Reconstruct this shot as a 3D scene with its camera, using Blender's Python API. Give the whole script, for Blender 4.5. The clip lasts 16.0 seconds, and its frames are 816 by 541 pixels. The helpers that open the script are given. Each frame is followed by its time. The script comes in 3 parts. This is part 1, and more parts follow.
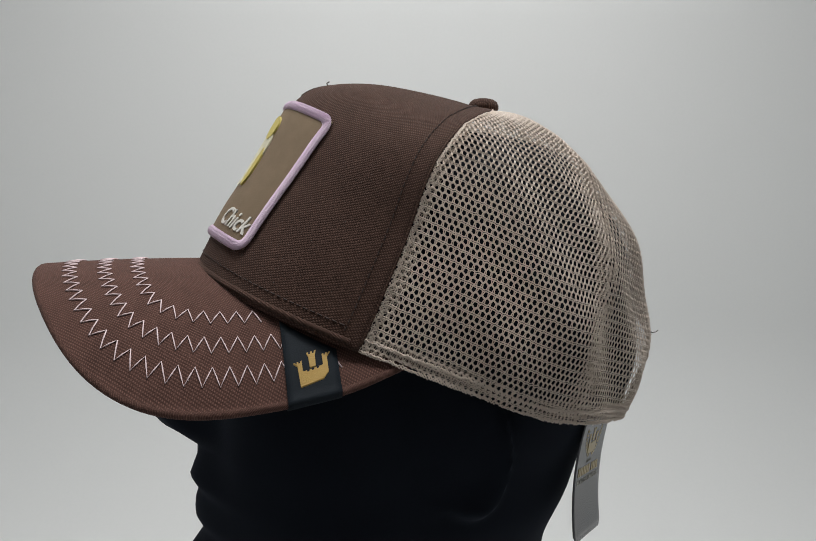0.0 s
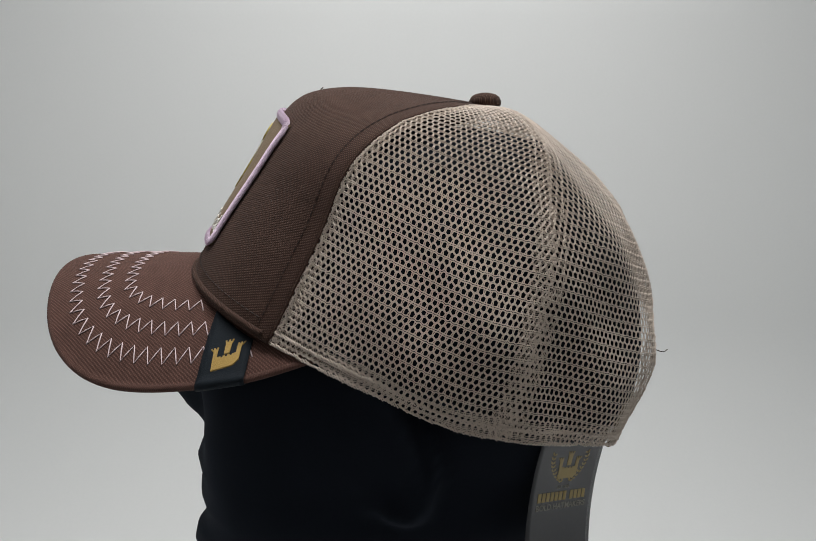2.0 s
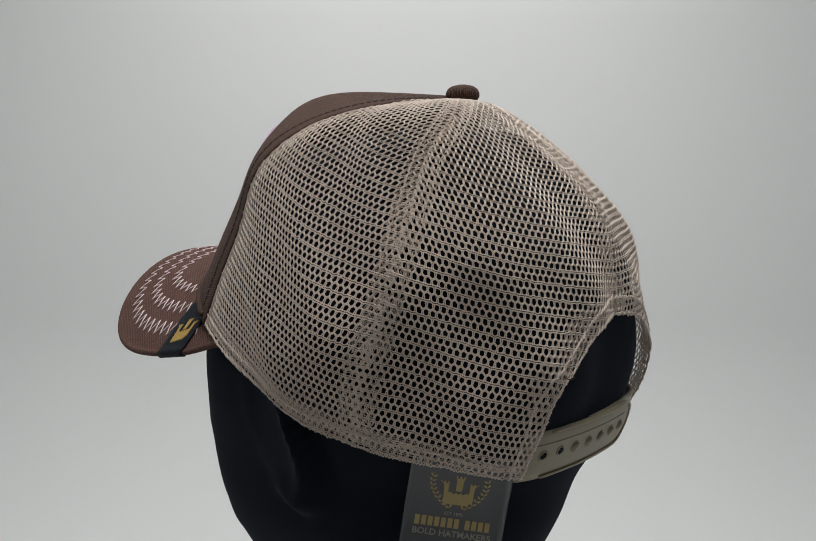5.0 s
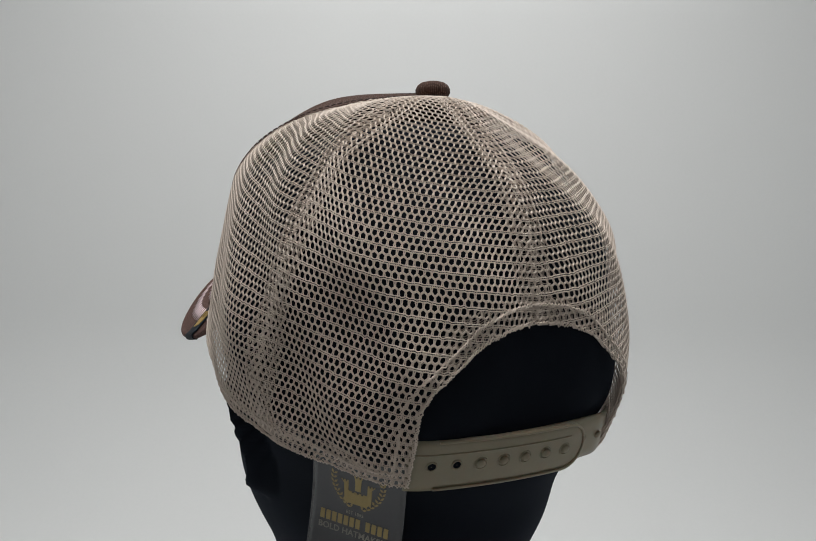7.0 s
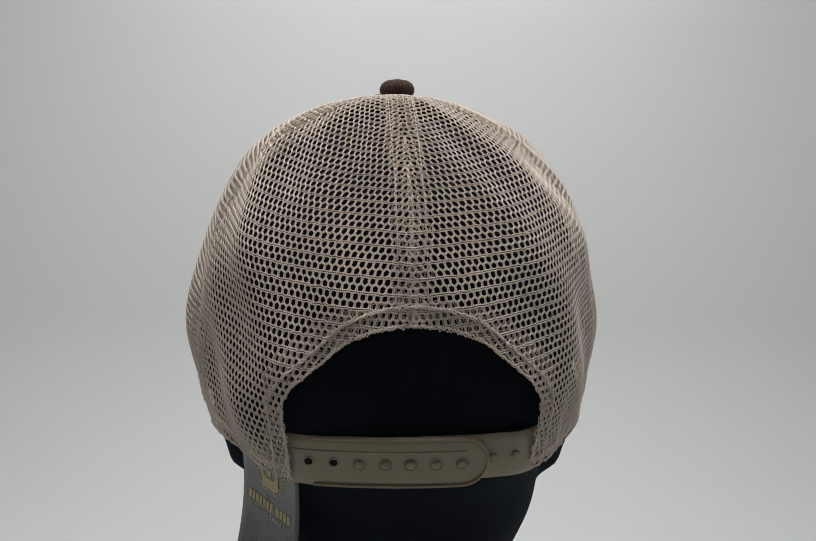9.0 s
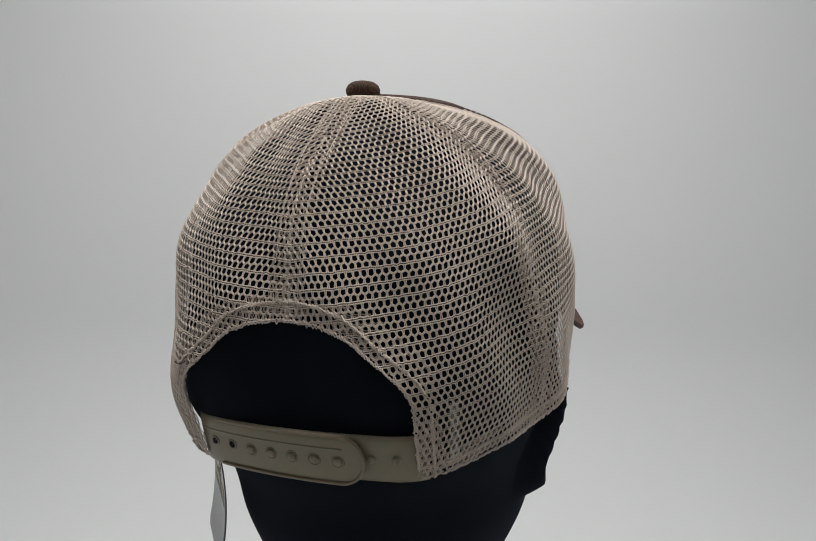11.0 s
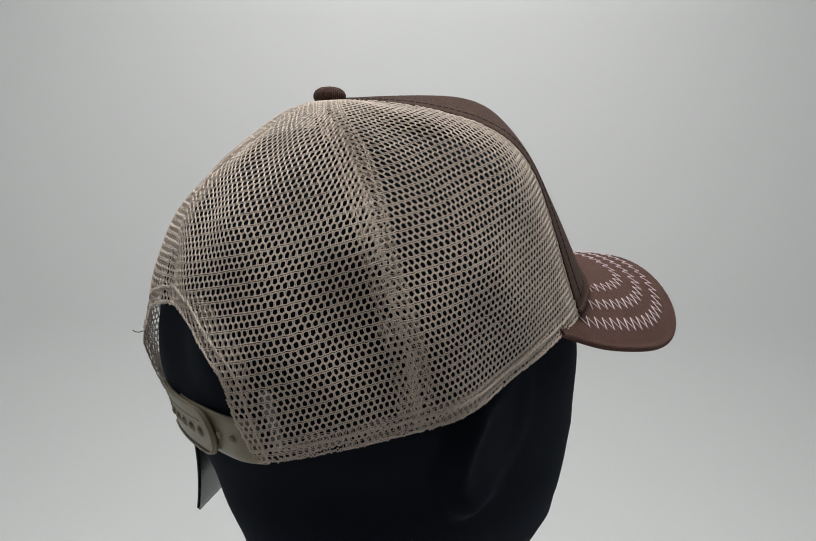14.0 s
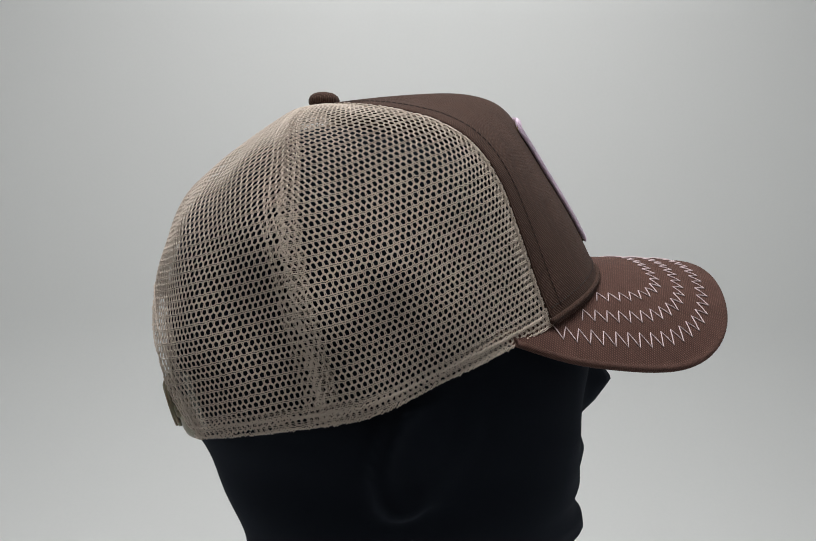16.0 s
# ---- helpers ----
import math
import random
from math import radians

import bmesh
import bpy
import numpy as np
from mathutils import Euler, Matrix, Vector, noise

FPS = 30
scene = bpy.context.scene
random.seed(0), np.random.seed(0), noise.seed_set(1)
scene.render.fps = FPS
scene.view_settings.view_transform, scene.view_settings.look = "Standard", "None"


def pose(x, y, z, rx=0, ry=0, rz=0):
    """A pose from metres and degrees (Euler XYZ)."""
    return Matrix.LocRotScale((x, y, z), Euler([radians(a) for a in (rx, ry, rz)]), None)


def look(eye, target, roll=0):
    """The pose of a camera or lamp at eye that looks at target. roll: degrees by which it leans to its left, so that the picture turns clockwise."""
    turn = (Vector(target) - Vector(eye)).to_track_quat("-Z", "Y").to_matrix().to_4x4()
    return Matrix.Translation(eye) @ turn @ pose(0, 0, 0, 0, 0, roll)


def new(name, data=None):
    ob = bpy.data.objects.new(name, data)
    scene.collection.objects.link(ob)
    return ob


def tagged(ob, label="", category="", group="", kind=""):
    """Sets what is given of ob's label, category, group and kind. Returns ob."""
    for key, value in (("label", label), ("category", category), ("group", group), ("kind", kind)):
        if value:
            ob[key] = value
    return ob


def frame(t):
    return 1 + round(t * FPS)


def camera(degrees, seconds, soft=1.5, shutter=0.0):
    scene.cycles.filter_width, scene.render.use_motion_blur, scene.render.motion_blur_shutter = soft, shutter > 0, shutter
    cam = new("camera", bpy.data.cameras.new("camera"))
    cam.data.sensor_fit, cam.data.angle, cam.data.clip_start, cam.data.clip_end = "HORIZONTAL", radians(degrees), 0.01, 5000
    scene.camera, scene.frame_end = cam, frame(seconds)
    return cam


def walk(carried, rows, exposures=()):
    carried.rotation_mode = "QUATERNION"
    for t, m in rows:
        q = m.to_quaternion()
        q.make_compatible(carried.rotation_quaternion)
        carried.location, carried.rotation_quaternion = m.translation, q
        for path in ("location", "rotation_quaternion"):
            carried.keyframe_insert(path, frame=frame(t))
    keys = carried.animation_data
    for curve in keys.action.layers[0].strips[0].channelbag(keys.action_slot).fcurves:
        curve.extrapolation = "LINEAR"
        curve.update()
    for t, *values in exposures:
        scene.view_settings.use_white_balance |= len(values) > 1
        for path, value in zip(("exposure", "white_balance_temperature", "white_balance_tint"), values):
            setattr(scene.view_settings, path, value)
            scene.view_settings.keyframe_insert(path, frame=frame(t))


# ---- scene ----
# camera: fixed, level with the cap, tipped a little down
EYE_Z = 0.36
cam = camera(61.0, 16.0, soft=1.0)
VIEW = pose(0, -0.36, EYE_Z, 90 - 4.92, 0, -0.48) @ pose(0, 0, 0, 0, 0, 1.02)
walk(cam, [(0, VIEW), (16, VIEW)])

# turning display: everything on it turns about the z axis
RATE = 11.47
HEADING = 197.6
CAP_X, CAP_Y = 0.0403, 0.0069
CAP_LEAN = -1.3


def turned(t):
    return pose(0, 0, EYE_Z, 0, 0, -RATE * t) @ pose(CAP_X, CAP_Y, 0, 0, 0, HEADING)


# ---- light ----
world = bpy.data.worlds.new("studio")
scene.world = world
world.use_nodes = True
world.node_tree.nodes["Background"].inputs[0].default_value = (0.75, 0.8, 0.85, 1)
world.node_tree.nodes["Background"].inputs[1].default_value = 0.05


def area_lamp(name, place, target, sx, sy, watts, colour):
    data = bpy.data.lights.new(name, "AREA")
    data.shape, data.size, data.size_y, data.energy, data.color = "RECTANGLE", sx, sy, watts, colour
    ob = new(name, data)
    ob.matrix_world = look(place, target)
    return ob


area_lamp("unseen_tent_lamp", (0, -0.09, 0.97), (0, -0.06, 0), 0.6, 0.2, 4.8, (1.0, 0.985, 0.965))
# second unseen lamp, added to balance the brightness of the backdrop
area_lamp("unseen_tent_lamp", (0, 0.28, 0.97), (0, 0.3, 0), 0.7, 0.1, 1.05, (1.0, 0.985, 0.965))


# ---- materials ----
def material(name):
    m = bpy.data.materials.new(name)
    m.use_nodes = True
    nt = m.node_tree
    return m, nt, nt.nodes["Principled BSDF"]


def node(nt, kind, **values):
    n = nt.nodes.new(kind)
    for key, value in values.items():
        n.inputs[key.replace("_", " ")].default_value = value
    return n


def mottled(name, colour, colour2, scale, rough=0.9, bump=0.0, bump_scale=900.0, sheen=0.0, scale2=None):
    """A plain surface with stains at one scale and grain at another."""
    m, nt, bsdf = material(name)
    co = nt.nodes.new("ShaderNodeTexCoord")
    n1 = node(nt, "ShaderNodeTexNoise", Scale=scale, Detail=4.0)
    n2 = node(nt, "ShaderNodeTexNoise", Scale=scale2 or bump_scale, Detail=2.0)
    mix = nt.nodes.new("ShaderNodeMix")
    mix.data_type = "RGBA"
    mix.inputs["A"].default_value, mix.inputs["B"].default_value = (*colour, 1), (*colour2, 1)
    add = nt.nodes.new("ShaderNodeMath")
    add.operation = "MULTIPLY_ADD"
    add.inputs[1].default_value = 0.45
    nt.links.new(co.outputs["Object"], n1.inputs["Vector"])
    nt.links.new(co.outputs["Object"], n2.inputs["Vector"])
    nt.links.new(n2.outputs["Fac"], add.inputs[0])
    half = nt.nodes.new("ShaderNodeMath")
    half.operation = "MULTIPLY"
    half.inputs[1].default_value = 0.55
    nt.links.new(n1.outputs["Fac"], half.inputs[0])
    nt.links.new(half.outputs[0], add.inputs[2])
    nt.links.new(add.outputs[0], mix.inputs["Factor"])
    nt.links.new(mix.outputs["Result"], bsdf.inputs["Base Color"])
    bsdf.inputs["Roughness"].default_value = rough
    if sheen:
        bsdf.inputs["Sheen Weight"].default_value = sheen
    if bump:
        b = node(nt, "ShaderNodeBump", Strength=bump, Distance=0.0005)
        nt.links.new(n2.outputs["Fac"], b.inputs["Height"])
        nt.links.new(b.outputs["Normal"], bsdf.inputs["Normal"])
    return m


def canvas(name, dark, light, pitch, strength=0.6, sheen=0.15):
    """Woven cloth: two crossed sets of ribs along the mesh's own cloth coordinates."""
    m, nt, bsdf = material(name)
    flat = nt.nodes.new("ShaderNodeUVMap")
    uv = nt.nodes.new("ShaderNodeVectorRotate")
    uv.inputs["Angle"].default_value = 0.55
    nt.links.new(flat.outputs["UV"], uv.inputs["Vector"])
    waves = []
    for axis in ("X", "Y"):
        w = node(nt, "ShaderNodeTexWave", Scale=1 / pitch * 0.05 * 2 * math.pi, Distortion=1.2, Detail=2.0)
        w.wave_type, w.bands_direction = "BANDS", axis
        nt.links.new(uv.outputs["Vector"], w.inputs["Vector"])
        waves.append(w)
    weave = nt.nodes.new("ShaderNodeMath")
    weave.operation = "MULTIPLY"
    nt.links.new(waves[0].outputs["Fac"], weave.inputs[0])
    nt.links.new(waves[1].outputs["Fac"], weave.inputs[1])
    blot = node(nt, "ShaderNodeTexNoise", Scale=90.0, Detail=9.0, Roughness=0.75)
    nt.links.new(uv.outputs["Vector"], blot.inputs["Vector"])
    total = nt.nodes.new("ShaderNodeMath")
    total.operation = "MULTIPLY_ADD"
    total.inputs[1].default_value = 0.6
    nt.links.new(weave.outputs[0], total.inputs[0])
    half = nt.nodes.new("ShaderNodeMath")
    half.operation = "MULTIPLY"
    half.inputs[1].default_value = 0.5
    nt.links.new(blot.outputs["Fac"], half.inputs[0])
    nt.links.new(half.outputs[0], total.inputs[2])
    mix = nt.nodes.new("ShaderNodeMix")
    mix.data_type = "RGBA"
    mix.inputs["A"].default_value, mix.inputs["B"].default_value = (*dark, 1), (*light, 1)
    nt.links.new(total.outputs[0], mix.inputs["Factor"])
    nt.links.new(mix.outputs["Result"], bsdf.inputs["Base Color"])
    b = node(nt, "ShaderNodeBump", Strength=strength, Distance=0.0004)
    nt.links.new(weave.outputs[0], b.inputs["Height"])
    nt.links.new(b.outputs["Normal"], bsdf.inputs["Normal"])
    bsdf.inputs["Roughness"].default_value = 0.9
    bsdf.inputs["Specular IOR Level"].default_value = 0.2
    bsdf.inputs["Sheen Weight"].default_value = sheen
    return m


BROWN = canvas("brown_canvas", (0.02, 0.0105, 0.0075), (0.14, 0.077, 0.058), 0.0009, 0.8, 0.03)
BROWN_VISOR = canvas("brown_visor_canvas", (0.026, 0.013, 0.01), (0.2, 0.102, 0.082), 0.0009, 0.6, 0.03)
NET = mottled("beige_net_thread", (0.53, 0.443, 0.375), (0.79, 0.685, 0.6), 70.0, 0.5, 0.3, 2500.0)
DARK_THREAD = mottled("dark_brown_thread", (0.02, 0.012, 0.01), (0.05, 0.03, 0.026), 400.0, 0.8)
PINK_THREAD = mottled("pale_pink_thread", (0.62, 0.47, 0.5), (0.85, 0.72, 0.74), 300.0, 0.6)
LILAC = mottled("lilac_border_thread", (0.68, 0.5, 0.68), (0.93, 0.8, 0.92), 300.0, 0.6, 0.9, 1800.0)
PATCH_FIELD = mottled("taupe_patch_felt", (0.16, 0.115, 0.07), (0.26, 0.19, 0.125), 160.0, 0.95, 0.5, 2600.0)
CREAM_THREAD = mottled("cream_thread", (0.62, 0.58, 0.42), (0.8, 0.77, 0.6), 500.0, 0.6, 0.5, 2200.0)
WHITE_THREAD = mottled("off_white_thread", (0.68, 0.66, 0.6), (0.86, 0.84, 0.8), 500.0, 0.6, 0.5, 2200.0)
YELLOW_THREAD = mottled("yellow_thread", (0.5, 0.4, 0.08), (0.68, 0.58, 0.2), 500.0, 0.6, 0.5, 2200.0)
NAVY = mottled("navy_ribbon", (0.006, 0.009, 0.013), (0.014, 0.02, 0.027), 300.0, 0.7, 0.4, 2400.0)
GOLD_THREAD = mottled("gold_thread", (0.34, 0.2, 0.035), (0.5, 0.33, 0.08), 400.0, 0.55, 0.6, 2400.0)
PLASTIC = mottled("beige_translucent_plastic", (0.21, 0.18, 0.12), (0.27, 0.235, 0.16), 50.0, 0.42, 0.1, 500.0)
PLASTIC.node_tree.nodes["Principled BSDF"].inputs["Subsurface Weight"].default_value = 0.15
PLASTIC.node_tree.nodes["Principled BSDF"].inputs["Subsurface Scale"].default_value = 0.004
CARD = mottled("dark_grey_card", (0.03, 0.032, 0.038), (0.045, 0.047, 0.053), 60.0, 0.24, 0.05, 700.0)
CARD.node_tree.nodes["Principled BSDF"].inputs["Specular IOR Level"].default_value = 0.8
GOLD_INK = mottled("gold_ink", (0.3, 0.22, 0.07), (0.42, 0.32, 0.12), 300.0, 0.28)
PALE_INK = mottled("pale_grey_ink", (0.2, 0.19, 0.16), (0.28, 0.27, 0.22), 300.0, 0.28)
VELVET = mottled("black_velvet", (0.0043, 0.0053, 0.0078), (0.0098, 0.012, 0.0172), 40.0, 0.95, 0.2, 1500.0)
VELVET.node_tree.nodes["Principled BSDF"].inputs["Specular IOR Level"].default_value = 0.05
VELVET.node_tree.nodes["Principled BSDF"].inputs["Sheen Weight"].default_value = 0.05
VELVET.node_tree.nodes["Principled BSDF"].inputs["Sheen Tint"].default_value = (0.6, 0.75, 1.0, 1)
NAVY.node_tree.nodes["Principled BSDF"].inputs["Specular IOR Level"].default_value = 0.15
TENT = mottled("white_tent_cloth", (0.74, 0.76, 0.765), (0.8, 0.81, 0.81), 2.5, 0.95, 0.05, 300.0)
TENT.node_tree.nodes["Principled BSDF"].inputs["Specular IOR Level"].default_value = 0.1
# grey instead of white, so the unseen front wall bounces less light
FILL_CUT = mottled("grey_fill_cut", (0.3, 0.3, 0.3), (0.36, 0.36, 0.36), 2.5, 0.95, 0.05, 300.0)


FILM, film_nodes, film = material("clear_film")
film.inputs["Base Color"].default_value = (0.82, 0.76, 0.66, 1)
film.inputs["Roughness"].default_value = 0.55
film.inputs["Alpha"].default_value = 0.12


# ---- helpers ----
def mesh_data(name, verts, faces, mat, smooth=True, uv=None):
    me = bpy.data.meshes.new(name)
    me.from_pydata([tuple(map(float, p)) for p in verts], [], faces)
    me.materials.append(mat)
    if smooth:
        me.polygons.foreach_set("use_smooth", [True] * len(me.polygons))
    if uv is not None:
        layer = me.uv_layers.new(name="UVMap")
        idx = np.empty(len(me.loops), int)
        me.loops.foreach_get("vertex_index", idx)
        layer.data.foreach_set("uv", np.asarray(uv, float)[idx].ravel())
    me.validate()
    return me


def solid(name, verts, faces, mat, parent, label="", smooth=True, uv=None):
    """One mesh object as a part of a thing or of a part."""
    ob = new(name, mesh_data(name, verts, faces, mat, smooth, uv))
    ob.parent = parent
    return tagged(ob, label=label)


def spline(xs, ys, q):
    """A natural cubic spline through rows of values."""
    xs, ys, q = np.asarray(xs, float), np.asarray(ys, float), np.asarray(q, float)
    n, h = len(xs), np.diff(xs)
    a, b = np.eye(n), np.zeros(ys.shape)
    for i in range(1, n - 1):
        a[i, i - 1 : i + 2] = h[i - 1], 2 * (h[i - 1] + h[i]), h[i]
        b[i] = 6 * ((ys[i + 1] - ys[i]) / h[i] - (ys[i] - ys[i - 1]) / h[i - 1])
    m = np.linalg.solve(a, b)
    k = np.clip(np.searchsorted(xs, q) - 1, 0, n - 2)
    t, u = q - xs[k], xs[k + 1] - q
    if ys.ndim > 1:
        t, u = t[..., None], u[..., None]
    hk = h[k][..., None] if ys.ndim > 1 else h[k]
    return (m[k] * u**3 + m[k + 1] * t**3) / (6 * hk) + (ys[k] / hk - m[k] * hk / 6) * u + (ys[k + 1] / hk - m[k + 1] * hk / 6) * t


def unit(a):
    return a / np.maximum(np.linalg.norm(a, axis=-1, keepdims=True), 1e-12)


def grid_faces(n, m, closed=False):
    """Quads of a grid of n rows and m columns."""
    cols = m if closed else m - 1
    return [(i * m + j, i * m + (j + 1) % m, (i + 1) * m + (j + 1) % m, (i + 1) * m + j) for i in range(n - 1) for j in range(cols)]


def tubes(a, b, normal, wide, thick):
    """Straight four-sided threads from the places a to the places b."""
    side = unit(np.cross(b - a, normal)) * wide
    up = unit(normal) * thick
    v = np.stack([a + side, a + up, a - side, a - up, b + side, b + up, b - side, b - up], 1).reshape(-1, 3)
    base = np.arange(len(a))[:, None, None] * 8
    quad = np.array([[0, 1, 5, 4], [1, 2, 6, 5], [2, 3, 7, 6], [3, 0, 4, 7]])[None]
    return v, (base + quad).reshape(-1, 4).tolist()


def cord(points, radius, sides=6, closed=False):
    """A round thread along a row of places."""
    p = np.asarray(points, float)
    tan = unit(np.roll(p, -1, 0) - np.roll(p, 1, 0)) if closed else unit(np.gradient(p, axis=0))
    ref = np.where(np.abs(tan[:, 2:3]) > 0.9, [[1.0, 0, 0]], [[0, 0, 1.0]])
    s = unit(np.cross(tan, ref))
    u = np.cross(s, tan)
    ang = np.linspace(0, 2 * np.pi, sides, endpoint=False)
    ring = p[:, None] + radius * (np.cos(ang)[None, :, None] * s[:, None] + np.sin(ang)[None, :, None] * u[:, None])
    n = len(p)
    f = grid_faces(n, sides, True)
    if closed:
        f += [((n - 1) * sides + j, (n - 1) * sides + (j + 1) % sides, (j + 1) % sides, j) for j in range(sides)]
    else:
        f += [tuple(range(sides))[::-1], tuple((n - 1) * sides + j for j in range(sides))]
    return ring.reshape(-1, 3), f


def joined(pieces):
    verts, faces, at = [], [], 0
    for v, f in pieces:
        verts.append(np.asarray(v, float))
        faces += [tuple(i + at for i in q) for q in f]
        at += len(v)
    return np.concatenate(verts), faces


def thick_sheet(outer, inner, n, m):
    """A closed sheet between two grids of n rows and m columns."""
    v = np.concatenate([outer.reshape(-1, 3), inner.reshape(-1, 3)])
    k = n * m
    f = grid_faces(n, m) + [tuple(k + i for i in q[::-1]) for q in grid_faces(n, m)]
    rim = [(0, j) for j in range(m)] + [(i, m - 1) for i in range(1, n)] + [(n - 1, j) for j in range(m - 2, -1, -1)] + [(i, 0) for i in range(n - 2, 0, -1)]
    ids = [i * m + j for i, j in rim]
    f += [(ids[e], k + ids[e], k + ids[(e + 1) % len(ids)], ids[(e + 1) % len(ids)]) for e in range(len(ids))]
    return v, f


# ---- the photo tent ----
def photo_tent():
    half, back, top, front, bend = 0.85, 0.55, 1.0, -0.75, 0.22
    prof = [(front, 0.0), (back - bend, 0.0)]
    prof += [(back - bend + bend * math.sin(a), bend - bend * math.cos(a)) for a in np.linspace(0, math.pi / 2, 14)[1:]]
    prof += [(back, 0.6), (back, top)]
    xs = np.linspace(-half, half, 9)
    outer = np.array([[(x, y, z) for x in xs] for y, z in prof])
    nrm = np.zeros_like(outer)
    tan = np.gradient(np.array(prof), axis=0)
    tan /= np.linalg.norm(tan, axis=1, keepdims=True)
    nrm[..., 1], nrm[..., 2] = tan[:, 1:2], -tan[:, 0:1]
    v, f = thick_sheet(outer, outer + nrm * 0.004, len(prof), len(xs))
    tagged(new("backdrop", mesh_data("backdrop", v, f, TENT)), "white cloth sweep curving up into the back wall", "backdrop", kind="structure")

    def slab(name, lo, hi, label, cloth=TENT):
        p = [(x, y, z) for x in (lo[0], hi[0]) for y in (lo[1], hi[1]) for z in (lo[2], hi[2])]
        q = [(0, 1, 3, 2), (4, 6, 7, 5), (0, 4, 5, 1), (2, 3, 7, 6), (0, 2, 6, 4), (1, 5, 7, 3)]
        tagged(new(name, mesh_data(name, p, q, cloth, False)), label, "wall", kind="structure")

    slab("wall_west", (-half - 0.012, front, -0.004), (-half - 0.002, back + 0.01, top), "white cloth side wall of the photo tent")
    slab("wall_east", (half + 0.002, front, -0.004), (half + 0.012, back + 0.01, top), "white cloth side wall of the photo tent")
    # unseen closing wall behind the camera, greyed to cut fill from the front
    slab("wall_south", (-half - 0.012, front - 0.012, -0.004), (half + 0.012, front - 0.002, top), "unseen grey wall behind the camera, added to cut frontal fill", FILL_CUT)
    slab("ceiling", (-half - 0.012, front - 0.012, top + 0.002), (half + 0.012, back + 0.01, top + 0.012), "white cloth top of the photo tent")


photo_tent()


# ---- shape of the crown: meridians about the button, radius and height ----
MERIDIANS = {
    0: [(0, .0525), (.035, .0572), (.061, .0596), (.078, .059), (.091, .0555), (.1, .047), (.113, .0245), (.128, .001), (.143, -.0285)],
    22: [(0, .0525), (.03, .0556), (.055, .0568), (.073, .0555), (.0855, .0502), (.0935, .0415), (.106, .0195), (.121, -.006), (.137, -.036)],
    45: [(0, .052), (.03, .0522), (.05, .05), (.0695, .0442), (.082, .0362), (.091, .0242), (.1, .0012), (.1085, -.022), (.119, -.053)],
    67: [(0, .0515), (.028, .0499), (.048, .0462), (.064, .0394), (.076, .03), (.085, .0165), (.0918, -.0035), (.0975, -.03), (.0995, -.071)],
    90: [(0, .0515), (.02, .0501), (.0365, .0462), (.0592, .035), (.0745, .018), (.0838, -.002), (.0905, -.022), (.094, -.05), (.0885, -.086)],
    112: [(0, .0515), (.018, .0497), (.034, .0438), (.0535, .0305), (.067, .014), (.0785, -.007), (.083, -.028), (.085, -.06), (.081, -.0925)],
    135: [(0, .0515), (.017, .0495), (.031, .0427), (.049, .0285), (.0625, .012), (.0742, -.008), (.0825, -.03), (.087, -.066), (.077, -.099)],
    158: [(0, .0515), (.017, .0495), (.031, .042), (.047, .0277), (.06, .012), (.0722, -.007), (.0815, -.031), (.084, -.066), (.073, -.103)],
    180: [(0, .0515), (.0175, .0495), (.031, .0413), (.046, .0272), (.0585, .0125), (.07, -.007), (.0758, -.026), (.078, -.06), (.073, -.104)],
}
# swells and dents of the worn cloth: millimetres at seven heights, from button to rim
SWELL = {
    -180: (-4.3, -2.2, 2.6, 1.3, 0.7, 0.7, 0.4),
    -160: (-3.7, -3.5, 2.4, 1.3, 0.9, 1.0, -0.2),
    -135: (-2.7, -1.1, 2.9, 5.0, 0.5, 2.2, 0.8),
    -110: (-1.1, -2.1, 0.0, 1.7, 0.1, -1.1, -0.2),
    -85: (-2.1, -5.1, -4.5, -1.2, -1.0, -1.5, -0.7),
    -60: (-0.9, -1.7, 2.2, 5.2, 4.3, 1.4, -1.6),
    -30: (-0.1, -0.3, -0.3, 1.0, 2.8, 1.6, 0.0),
    0: (0.0, 0.0, 0.0, 0.0, 0.0, 0.0, 0.0),
    30: (0.0, -0.3, -0.5, 2.4, 2.8, 1.8, 0.8),
    60: (-0.3, -0.9, 0.5, 4.0, 2.3, 3.0, 1.4),
    85: (-0.6, -2.2, -2.8, -1.8, 0.9, 2.4, 2.3),
    110: (1.5, 2.7, 1.4, 1.4, 1.1, 0.3, 0.5),
    135: (-0.4, -1.8, 2.5, 3.1, -1.2, 0.2, 0.9),
    160: (-3.5, -2.4, -0.6, 0.5, 0.2, 1.1, -0.3),
}
SWELL_V = (0, 0.12, 0.25, 0.4, 0.55, 0.7, 0.85, 1)
NV = 81


